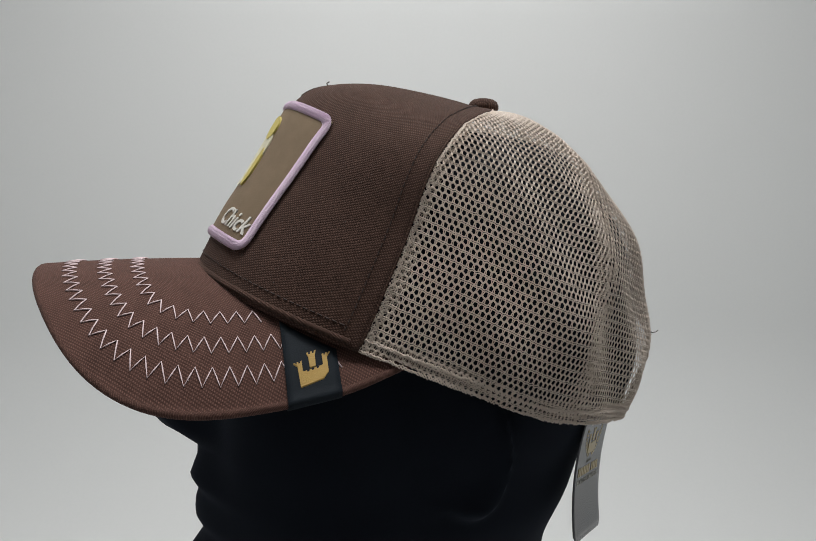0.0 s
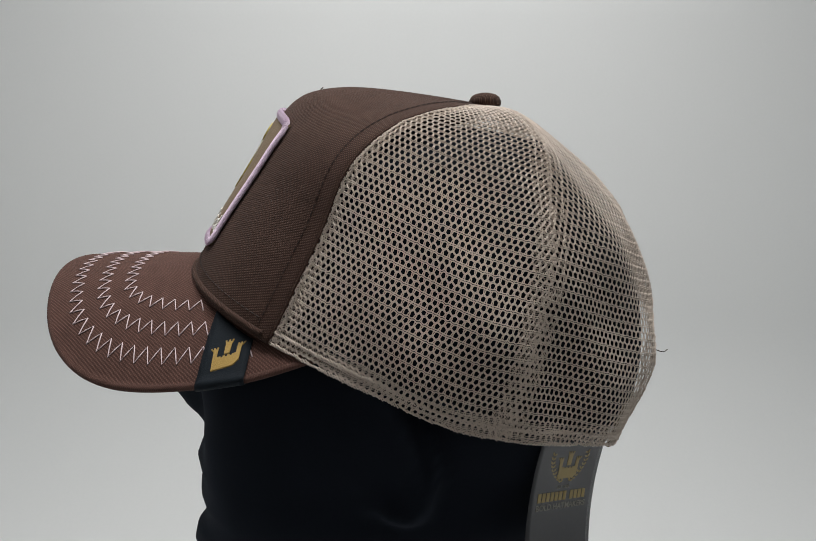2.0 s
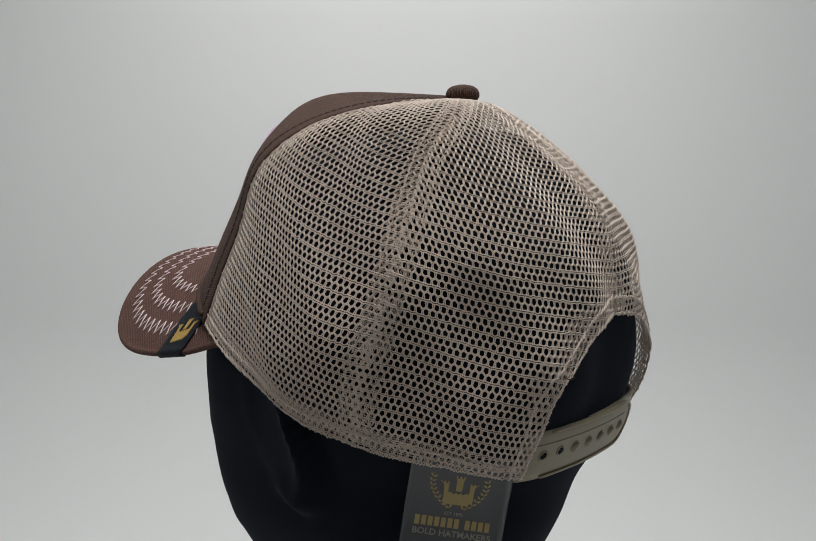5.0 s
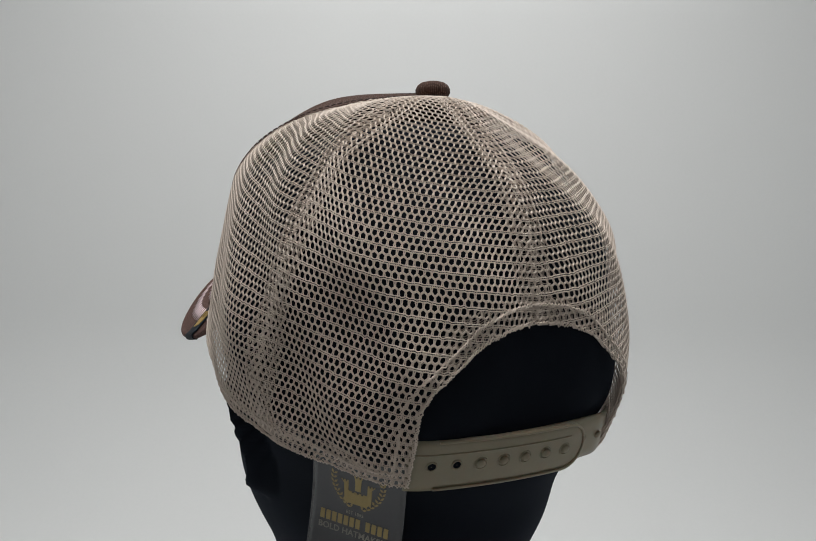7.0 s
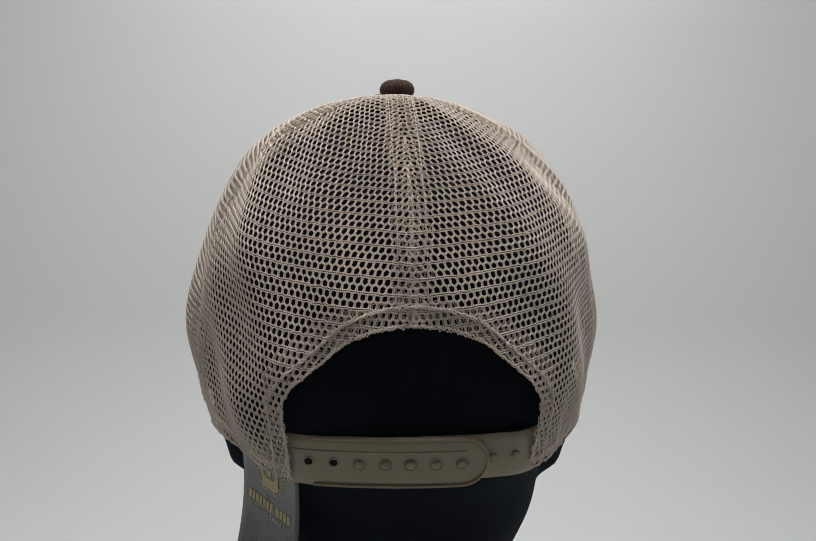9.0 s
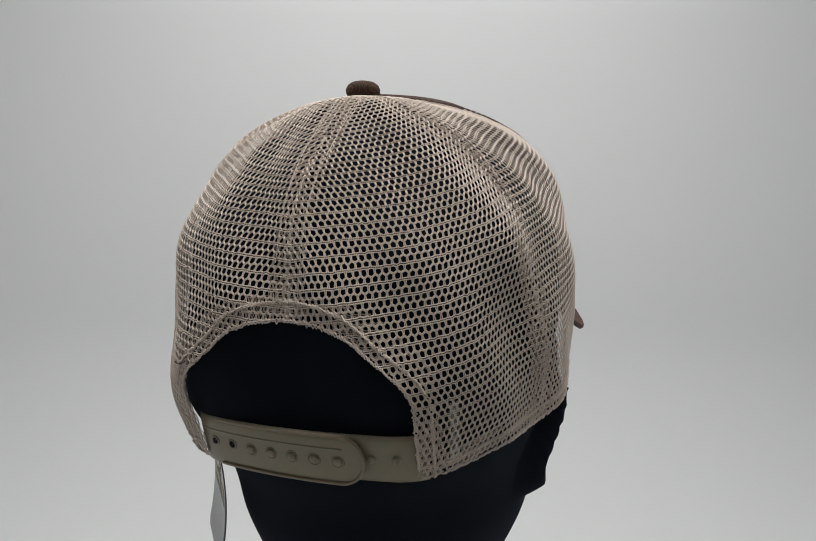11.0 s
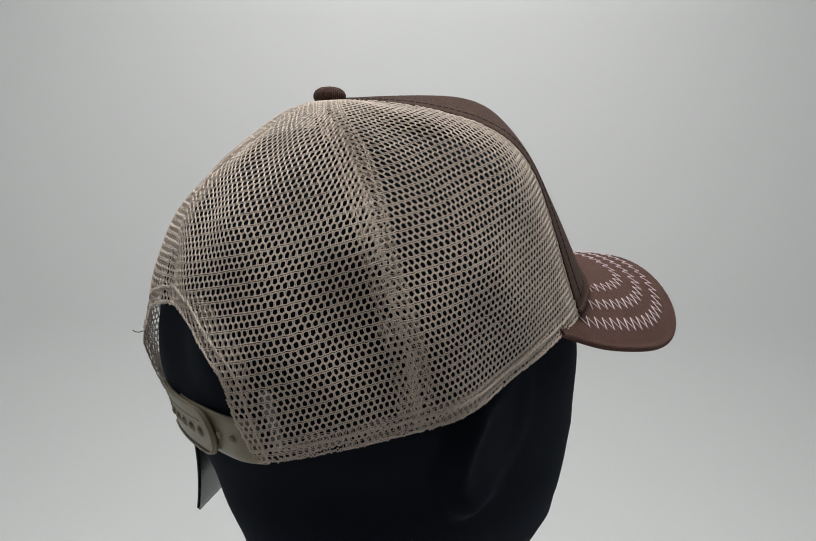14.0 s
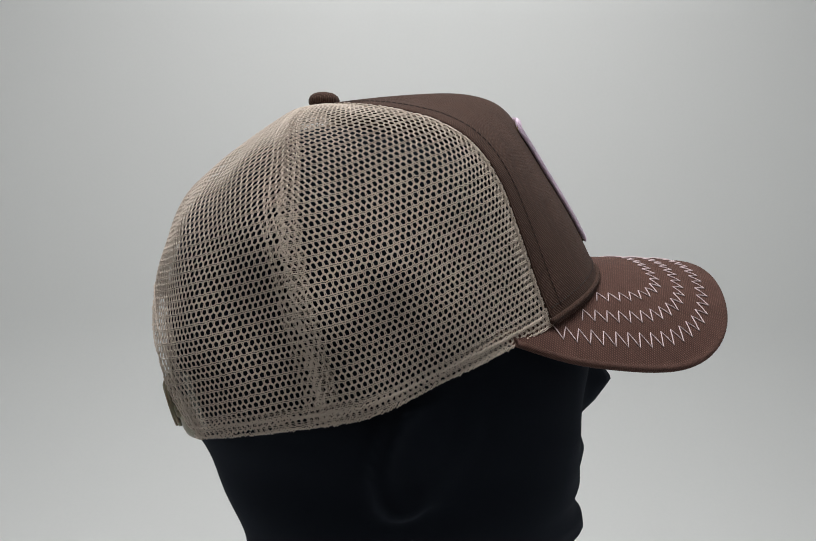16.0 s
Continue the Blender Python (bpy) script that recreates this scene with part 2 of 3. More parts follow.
def crown_table():
    keys = sorted(MERIDIANS)
    rows = []
    for k in keys:
        p = np.array(MERIDIANS[k])
        s = np.r_[0, np.cumsum(np.hypot(*np.diff(p, axis=0).T))]
        fine = spline(s, p, np.linspace(0, s[-1], 400))
        s2 = np.r_[0, np.cumsum(np.hypot(*np.diff(fine, axis=0).T))]
        q = np.linspace(0, s2[-1], NV)
        rows.append(np.stack([np.interp(q, s2, fine[:, 0]), np.interp(q, s2, fine[:, 1])], -1))
    rows = np.array(rows)
    # mirrored past both ends, so that the surface runs smoothly over the middle line
    az = np.array([-k for k in keys[3:0:-1]] + keys + [360 - k for k in keys[-2:-5:-1]], float)
    ext = np.concatenate([rows[3:0:-1], rows, rows[-2:-5:-1]])
    half = spline(az, ext.reshape(len(az), -1), np.arange(181.0)).reshape(181, NV, 2)
    whole = np.concatenate([half[:0:-1], half])
    keys = sorted(SWELL)
    mm = np.array([(0, *SWELL[k]) for k in keys])
    ring = np.array([k - 360 for k in keys[-3:]] + keys + [k + 360 for k in keys[:3]], float)
    mm = spline(ring, np.concatenate([mm[-3:], mm, mm[:3]]), np.arange(-180.0, 181.0))
    whole[..., 0] += 0.001 * spline(SWELL_V, mm.T, np.linspace(0, 1, NV)).T
    whole[..., 0] = np.maximum(whole[..., 0], 0)
    return whole


TABLE = crown_table()


def crown(az, v, lift=0.0):
    """Places on the crown at azimuths az (degrees, 0 ahead, left positive) and shares v of the way from button to rim."""
    az, v = np.broadcast_arrays(np.asarray(az, float), np.asarray(v, float))
    wrapped = (az + 180) % 360 - 180

    def at(a, w):
        a = (a + 180) % 360
        i = np.clip(a.astype(int), 0, 359)
        fa = (a - i)[..., None]
        w = np.clip(w, 0, 1) * (NV - 1)
        j = np.clip(w.astype(int), 0, NV - 2)
        fw = (w - j)[..., None]
        return (TABLE[i, j] * (1 - fa) + TABLE[i + 1, j] * fa) * (1 - fw) + (TABLE[i, j + 1] * (1 - fa) + TABLE[i + 1, j + 1] * fa) * fw

    def place(a, w):
        rz = at(a, w)
        r = np.radians(a)
        # soft dents and swells of the cloth, none on the stiff front
        soft = np.clip((np.abs((a + 180) % 360 - 180) - 50) / 25, 0, 1) * np.clip(w * 3, 0, 1)
        dent = 0.0012 * np.sin(5.3 * r + 9 * w) * np.sin(11 * w + 2.1 * r) + 0.0009 * np.sin(13 * r - 17 * w)
        rad = rz[..., 0] + soft * dent
        return np.stack([rad * np.cos(r), rad * np.sin(r), rz[..., 1]], -1)

    p = place(wrapped, v)
    if np.any(lift):
        p = p + crown_normal(place, wrapped, v) * np.asarray(lift)[..., None]
    return p


def crown_normal(place, az, v):
    da = place(az + 0.4, v) - place(az - 0.4, v)
    dv = place(az, np.clip(v + 0.006, 0, 1)) - place(az, np.clip(v - 0.006, 0.0, 1))
    return unit(np.cross(dv, da))


def normal_at(az, v):
    return unit(crown(az, v, 0.001) - crown(az, v))


def seam_front(v, sign=1):
    """Azimuth of the seam between brown front and net; it runs further ahead on the right side."""
    az = np.interp(v, [0, .1, .2, .3, .38, .465, .53, .63, .77, .91, 1], [80, 78, 72, 65, 60, 57, 55, 52.5, 49.5, 46.7, 44.7])
    return az if sign > 0 else az - np.interp(v, [0, .3, .5, .65, 1], [0, 2.2, 3.6, 4.2, 2.4])


def seam_front_right(v):
    return seam_front(v, -1)


def seam_side(v):
    """Azimuth of the seam between the two net panels of a side."""
    return np.interp(v, [0, .176, .366, .473, .588, .72, .844, 1], [128, 123, 113, 111, 109, 105.5, 101, 97])


ARCH_V = [.675, .676, .681, .689, .70, .714, .733, .76, .787, .82, .835, .893, 1]
ARCH_A = [0, 4, 8.5, 12.5, 16, 18.8, 21.5, 25.5, 29.3, 31.8, 32.4, 33.5, 36.5]


def in_arch(az, v, more=0.0):
    """Whether a place lies in the opening over the strap."""
    return (v > ARCH_V[0] - more / 170) & (180 - np.abs(az) < np.interp(v + more / 170, ARCH_V, ARCH_A) + more * 0.7)


# ---- mannequin head ----
HEAD_Z = [-.36, -.345, -.31, -.25, -.215, -.195, -.18, -.165, -.14, -.12, -.095, -.06, -.03, 0, .02, .034, .041]
HEAD_FRONT = [0.1, 0.098, 0.07, 0.064, 0.0724, 0.0955, 0.113, 0.1236, 0.1297, 0.1331, 0.1338, 0.139, 0.124, 0.11, 0.094, 0.07, 0.03]
HEAD_BACK = [-0.07, -0.068, -0.044, -0.037, -0.0359, -0.0368, -0.0378, -0.0398, -0.0502, -0.0573, -0.0701, -0.0715, -0.072, -0.059, -0.046, -0.03, 0.0]
HEAD_HALF = [0.1, 0.098, 0.07, 0.058, 0.0562, 0.0587, 0.0563, 0.0615, 0.0713, 0.0741, 0.0803, 0.0815, 0.082, 0.076, 0.064, 0.043, 0.012]
FACE_Z = [-.215, -.2, -.193, -.186, -.176, -.166, -.158, -.152, -.146, -.139, -.133, -.128, -.118, -.112, -.1045, -.1, -.0935, -.085, -.075, -.06, -.03]
FACE_X = [0.075, 0.108, 0.125, 0.142, 0.1498, 0.1472, 0.141, 0.141, 0.1447, 0.1442, 0.1423, 0.147, 0.1434, 0.1433, 0.1568, 0.1616, 0.1664, 0.1593, 0.144, 0.136, 0.124]
FACE_W = [.055, .0485, .0457, .0418, .0418, .0418, .0418, .0363, .0347, .033, .033, .0303, .0237, .0198, .017, .016, .0154, .0154, .0149, .0242, .055]


HEAD_TURN, HEAD_SHIFT, FACE_SHIFT = -2.7, -0.0015, 0.0051
EAR_X, EAR_OUT = 0.036, 0.0105
JAW = (1.6, 2.8, 3.05, 2.3)


def mannequin_head():
    levels = np.linspace(HEAD_Z[0], HEAD_Z[-1], 170)
    n = 180
    ang = np.linspace(0, 2 * np.pi, n, endpoint=False)
    rings = []
    for z in levels:
        f, b, w = (float(spline(HEAD_Z, np.array(t), np.array([z]))[0]) for t in (HEAD_FRONT, HEAD_BACK, HEAD_HALF))
        mid, half = (f + b) / 2, (f - b) / 2
        c, s = np.cos(ang), np.sin(ang)
        e = np.where(c > 0, 2 / np.interp(z, [-.2, -.165, -.11, -.05], JAW), 2 / np.interp(z, [-.115, -.097, -.08, -.06, -.025, .02], [2.0, 2.1, 2.5, 2.6, 2.4, 2.2]))
        x = mid + half * np.sign(c) * np.abs(c) ** e
        y = max(w, 0.004) * np.sign(s) * np.abs(s) ** e
        if FACE_Z[0] < z < FACE_Z[-1]:
            fx = np.interp(z, FACE_Z, FACE_X)
            fw = np.interp(z, FACE_Z, FACE_W)
            x = x + (c > 0) * (fx - f) * np.exp(-((y / fw) ** 2))
        # flat ears: a raised rim round a shallow hollow
        d = ((x - EAR_X - 0.25 * (z + 0.098)) / 0.024) ** 2 + ((z + 0.096) / 0.0395) ** 2
        lobe = np.clip((1 - d) * 3, 0, 1)
        hollow = np.clip((0.55 - d) * 3, 0, 1)
        stand = EAR_OUT * np.clip((EAR_X + 0.018 - x) / 0.03, 0.12, 1)
        y = y + np.sign(y) * np.clip((np.abs(s) - 0.4) * 5, 0, 1) * stand * (lobe - 0.4 * hollow)
        # the face is set a little to one side
        y = y + FACE_SHIFT * np.clip((x - 0.03) / 0.08, 0, 1)
        rings.append(np.stack([x, y, np.full(n, z)], -1))
    v = np.concatenate(rings)
    # above the rim the head fills the cap, a few millimetres inside the cloth
    turn = radians(HEAD_TURN)
    cx = v[:, 0] * math.cos(turn) - v[:, 1] * math.sin(turn)
    cy = v[:, 0] * math.sin(turn) + v[:, 1] * math.cos(turn) + HEAD_SHIFT
    az, r = np.degrees(np.arctan2(cy, cx)), np.hypot(cx, cy)
    z = v[:, 2] + cy * math.tan(radians(-CAP_LEAN))
    inner, rim = np.empty(len(v)), np.empty(len(v))
    for a in range(361):
        some = np.round(az + 180) == a
        top = TABLE[a, :, 1].argmax()
        inner[some] = np.interp(z[some], TABLE[a, top:, 1][::-1], TABLE[a, top:, 0][::-1])
        rim[some] = TABLE[a, -1, 1]
    over = np.clip((z - rim - 0.002) / np.interp(np.abs(az), [110, 140], [0.008, 0.018]), 0, 1) * np.clip((0.03 - z) / 0.01, 0, 1)
    fill = r * (1 - over) + np.maximum(r, inner - 0.0055) * over
    fill = np.where(z > rim - 0.003, np.minimum(fill, np.maximum(inner - 0.0042, 0.001)), fill)
    scale = fill / np.maximum(r, 1e-6)
    cx, cy = cx * scale, cy * scale - HEAD_SHIFT
    v[:, 0], v[:, 1] = cx * math.cos(turn) + cy * math.sin(turn), -cx * math.sin(turn) + cy * math.cos(turn)
    v[:, 2] += EYE_Z
    f = grid_faces(len(levels), n, True) + [tuple(range(n))[::-1], tuple((len(levels) - 1) * n + j for j in range(n))]
    return tagged(new("mannequin_head", mesh_data("mannequin_head", v, f, VELVET)), "matte black velvet mannequin head wearing the cap", "mannequin head")


head = mannequin_head()

# ---- the cap ----
cap = tagged(new("trucker_cap"), "brown trucker cap with beige net back and zigzag-stitched visor", "cap")


def front_panel():
    vs = np.r_[np.linspace(0.02, 0.3, 12), np.linspace(0.32, 1, 60)]
    share = np.linspace(-1, 1, 91)
    v, s = np.meshgrid(vs, share, indexing="ij")
    az = s * (np.where(s > 0, seam_front(v), seam_front(v, -1)) - 0.2)
    outer, inner = crown(az, v, 0.0007 + 0 * v), crown(az, v, -0.0012 + 0 * v)
    uv = np.stack([np.radians(az) * 0.1, v * 0.17], -1).reshape(-1, 2)
    verts, faces = thick_sheet(outer, inner, *v.shape)
    panel = solid("front_panel", verts, faces, BROWN, cap, "stiff dark brown canvas front panel", uv=np.concatenate([uv, uv]))
    # rows of dark stitches along the seams and the lower edge, and the folded edge
    dashes = []

    def dash_row(az, v, lift=0.0009, gap=0.0032, length=0.0021):
        p = crown(az, v, lift + 0 * az)
        s = np.r_[0, np.cumsum(np.linalg.norm(np.diff(p, axis=0), axis=1))]
        at = np.arange(0.002, s[-1] - 0.003, gap)
        a = np.stack([np.interp(at, s, p[:, k]) for k in range(3)], -1)
        b = np.stack([np.interp(at + length, s, p[:, k]) for k in range(3)], -1)
        nrm = np.stack([np.interp(at, s, q) for q in normal_at(az, v).T], -1)
        dashes.append(tubes(a, b, nrm, 0.00026, 0.0003))

    w = np.linspace(0.06, 0.985, 120)
    for sign in (1, -1):
        dash_row(sign * (seam_front(w, sign) - 0.0075 / np.maximum(np.hypot(*crown(seam_front(w), w)[:, :2].T), 0.02) * 57.3), w)
    a = np.linspace(-43, 43, 160)
    dash_row(a, np.full(160, 0.955))
    verts, faces = joined(dashes)
    solid("stitching", verts, faces, DARK_THREAD, panel, "dark brown stitch rows", smooth=False)
    folds = []
    for sign in (1, -1):
        folds.append(cord(crown(sign * (seam_front(w, sign) - 0.3), w, 0.0003 + 0 * w), 0.0006))
    folds.append(cord(crown(a, np.full(160, 0.985), np.full(160, 0.0011)), 0.0013))
    verts, faces = joined(folds)
    solid("piping", verts, faces, BROWN, panel, "folded canvas edge", uv=verts[:, [0, 2]] + verts[:, [1, 1]])
    # centre seam over the top
    w = np.linspace(0.05, 0.5, 60)
    solid("centre_seam", *cord(crown(0 * w, w, 0.0007 + 0 * w), 0.0005), DARK_THREAD, panel)
    return panel


front = front_panel()

NET_PITCH, NET_ROW = 0.0026, 0.00224
CROWN_LENGTH = 0.150


def net(left, right, sign, lift, keep=None, shift=0.0, seed=0, sag=0.0, length=CROWN_LENGTH, gauge=1.0):
    """Knitted net between two azimuths that depend on v: zigzag courses of two strands, tied by short links."""
    rng = np.random.default_rng(seed)
    rows = int(0.985 * length / NET_ROW)
    grid = []
    for j in range(-8 if sag else 0, rows + (9 if sag else 1)):
        v0 = 0.03 + 0.965 * (j + shift) / rows
        fine = np.linspace(-0.02, 1.02, 160)
        vr = np.clip(v0 + sag * (fine - 0.5), 0.0, 1.03)
        az = left(vr) * (1 - fine) + right(vr) * fine
        p = crown(az, vr)
        s = np.r_[0, np.cumsum(np.linalg.norm(np.diff(p, axis=0), axis=1))]
        mid = s[-1] / 2
        k = np.arange(-int(mid / NET_PITCH * 2) - 1, int(mid / NET_PITCH * 2) + 2)
        at = mid + (k + shift) * NET_PITCH / 2
        ok = (at > 0.0) & (at < s[-1])
        k, at = k[ok], at[ok]
        a = np.interp(at, s, az)
        up = np.where((k + j) % 2 == 0, -1.0, 1.0)
        v = np.interp(at, s, vr)
        v = v + (up * (0.0004 if j % 2 else 0.00008) + rng.normal(0, 0.0001, len(k))) / length
        good = ~in_arch(a, v) & (v > 0.02) & (v < 0.997)
        if keep is not None:
            good &= keep(a, v)
        grid.append((j, k, a, v, good))
    pieces = []

    def strand(a0, v0, a1, v1, wide, thick):
        if len(a0) == 0:
            return
        p, q = crown(sign * a0, v0, lift + 0 * a0), crown(sign * a1, v1, lift + 0 * a1)
        nrm = normal_at(sign * a0, v0)
        pieces.append(tubes(p, q, nrm, wide * gauge, thick * gauge))

    for j, (row, k, a, v, good) in enumerate(grid):
        run = good[:-1] & good[1:]
        # thin zigzag courses and broad flat ones take turns
        for off in (-0.0002, 0.0002) if row % 2 else (-0.00031, 0.00031):
            jog = off / length
            strand(a[:-1][run], v[:-1][run] + jog, a[1:][run], v[1:][run] + jog, 0.00023, 0.00026)
        if j + 1 < len(grid):
            row2, k2, a2, v2, good2 = grid[j + 1]
            common, i1, i2 = np.intersect1d(k, k2, return_indices=True)
            down = ((common + row) % 2 == 1) & good[i1] & good2[i2]
            # links of two strands, spread where they meet the broad course
            for part in (-1, 1):
                spread = part * np.degrees(np.array([0.00014, 0.00037]) / 0.08)
                top, low = spread if row % 2 else spread[::-1]
                strand(a[i1][down] + top, v[i1][down], a2[i2][down] + low, v2[i2][down], 0.00023, 0.00022)
    return joined(pieces)


def net_panels():
    made = []
    back = lambda v: np.full_like(v, 180.0)
    for sign, side in ((1, "left"), (-1, "right")):
        for n, (lo, hi) in enumerate(((seam_front if sign > 0 else seam_front_right, seam_side), (seam_side, back))):
            verts, faces = net(lo, hi, sign, 0.0, seed=n + 2 * (sign > 0), sag=0.05 if n else 0.03)
            part = solid("net_panel", verts, faces, NET, cap, "beige knitted net panel", smooth=False)

            # the cloth is folded double along seams, rim and arch
            def band(a, v, lo=lo, hi=hi):
                return (v > 0.95) | in_arch(a, v, 8.5)

            verts, faces = net(lo, hi, sign, -0.0009, band, 0.3, 7 + n, gauge=0.65)
            solid("folded_hem", verts, faces, NET, part, "doubled net along the seams", smooth=False)
            made.append(part)

            # seam tape sewn behind each seam
            def wide(v, lo=lo):
                return (0.42 if lo is seam_side else 0.3) / np.maximum(np.hypot(*crown(lo(v), v)[..., :2].T), 0.012)

            near = (lambda v, lo=lo, wide=wide: lo(v) - (0.02 if lo is not seam_side else 1.0) * wide(v))
            far = (lambda v, lo=lo, wide=wide: lo(v) + wide(v))
            verts, faces = net(near, far, sign, -0.0008, None, 0.3, 20 + n, gauge=0.65)
            solid("seam_tape", verts, faces, NET, part, "doubled net tape behind the seam", smooth=False)
    near = (lambda v: 180 - 0.42 / np.maximum(np.hypot(*crown(180 + 0 * v, v)[..., :2].T), 0.012))
    far = (lambda v: 180 + 0.42 / np.maximum(np.hypot(*crown(180 + 0 * v, v)[..., :2].T), 0.012))
    verts, faces = net(near, far, 1, -0.0008, None, 0.3, 31, gauge=0.65)
    solid("seam_tape", verts, faces, NET, made[1], "doubled net tape behind the seam", smooth=False)
    return made


net_panels()


def net_edges():
    """Looped thread edge along the rim and the arch, and the seam ridges."""
    pieces = []
    rng = np.random.default_rng(5)

    def lace(az, v, out_az, out_v, pitch=0.0013, depth=0.001):
        """Two crossing zigzags between an edge and a line beside it."""
        p = crown(az, v)
        s = np.r_[0, np.cumsum(np.linalg.norm(np.diff(p, axis=0), axis=1))]
        n = int(s[-1] / pitch)
        at = np.linspace(0, s[-1], n)
        a, w = np.interp(at, s, az), np.interp(at, s, v)
        oa, ow = np.interp(at, s, out_az + 0 * az), np.interp(at, s, out_v + 0 * v)
        for phase in (0, 1):
            k = ((np.arange(n) + phase) % 2) * depth + rng.normal(0, 0.0002, n)
            q = crown(a + oa * k / 0.0014, np.clip(w + ow * k / 0.15, 0, 1), 0.0002 + rng.normal(0, 0.00018, n))
            pieces.append(cord(q, 0.0003, 5))

    def sewn(az, v):
        """Two rows of fine stitches beside a seam."""
        r = np.maximum(np.hypot(*crown(az, v)[:, :2].T), 0.012)
        for side in (-0.0052, 0.0052):
            p = crown(az + np.degrees(side / r), v, 0.0002 + 0 * v)
            s = np.r_[0, np.cumsum(np.linalg.norm(np.diff(p, axis=0), axis=1))]
            at = np.arange(0.001, s[-1] - 0.002, 0.0026)
            place = lambda q, p=p, s=s: np.stack([np.interp(q, s, p[:, k]) for k in range(3)], -1)
            pieces.append(tubes(place(at), place(at + 0.0019), unit(place(at) - (0, 0, -0.03)), 0.00022, 0.0003))

    for sign in (1, -1):
        a = np.linspace(45, 180 - ARCH_A[-1], 200)
        lace(sign * a, np.full(200, 0.998), 0.0, -1.0)
        lace(sign * a, np.full(200, 0.972), 0.0, -1.0)
        vv = np.r_[np.linspace(ARCH_V[0], ARCH_V[4], 60), np.linspace(ARCH_V[4], 1, 120)[1:]]
        aa = 180 - np.interp(vv, ARCH_V, ARCH_A)
        steep = np.clip((vv - 0.7) / 0.1, 0, 1)
        lace(sign * aa, vv, -sign * steep, -(1 - steep))
        lace(sign * (aa - 4.2 * steep), vv - 0.034 * (1 - steep), -sign * steep, -(1 - steep))
        w = np.linspace(0.03, 0.99, 200)
        lace(sign * (seam_front(w, sign) + 0.3), w, float(sign), 0.0)
        w = w[w > 0.1]
        sewn(sign * seam_side(w), w)
    w = np.linspace(0.1, ARCH_V[0] - 0.005, 160)
    sewn(180 + 0 * w, w)
    verts, faces = joined(pieces)
    solid("net_binding", verts, faces, NET, cap, "beige thread edging of the net")


net_edges()


def top_button():
    prof = [(0.0, 0.0044), (0.002, 0.0043), (0.0042, 0.0037), (0.0056, 0.0026), (0.0063, 0.001), (0.0063, -0.0005), (0.0056, -0.0018), (0.003, -0.0022)]
    n = 28
    rings = np.array([[(r * math.cos(a), r * math.sin(a), z) for a in np.linspace(0, 2 * math.pi, n, endpoint=False)] for r, z in prof])
    v = rings.reshape(-1, 3) * (1.25, 1.25, 1.1) + (0, 0, 0.054)
    f = [q[::-1] for q in grid_faces(len(prof), n, True)]
    solid("button", v, f, BROWN, cap, "cloth-covered brown top button", uv=v[:, :2])


top_button()

# ---- visor ----
OUTLINE = np.array([(.208, 0), (.206, .0253), (.1985, .0492), (.185, .0702), (.1634, .0838), (.1389, .0891), (.115, .0905), (.0907, .0903), (.07, .0875)])


def visor_z(x, y):
    return -.0242 - 0.6 * np.maximum(0, x - .15) ** 2 - y**2 * (3.6 + 21 * (x - .14)) - 250 * y**4 - 0.0018 * np.clip(y / 0.08, 0, 1) ** 2


def outline_curve(n):
    half = OUTLINE
    full = np.concatenate([half[:0:-1] * (1, 1), half * (1, -1)])
    s = np.r_[0, np.cumsum(np.hypot(*np.diff(full, axis=0).T))]
    return spline(s, full, np.linspace(0, s[-1], n))


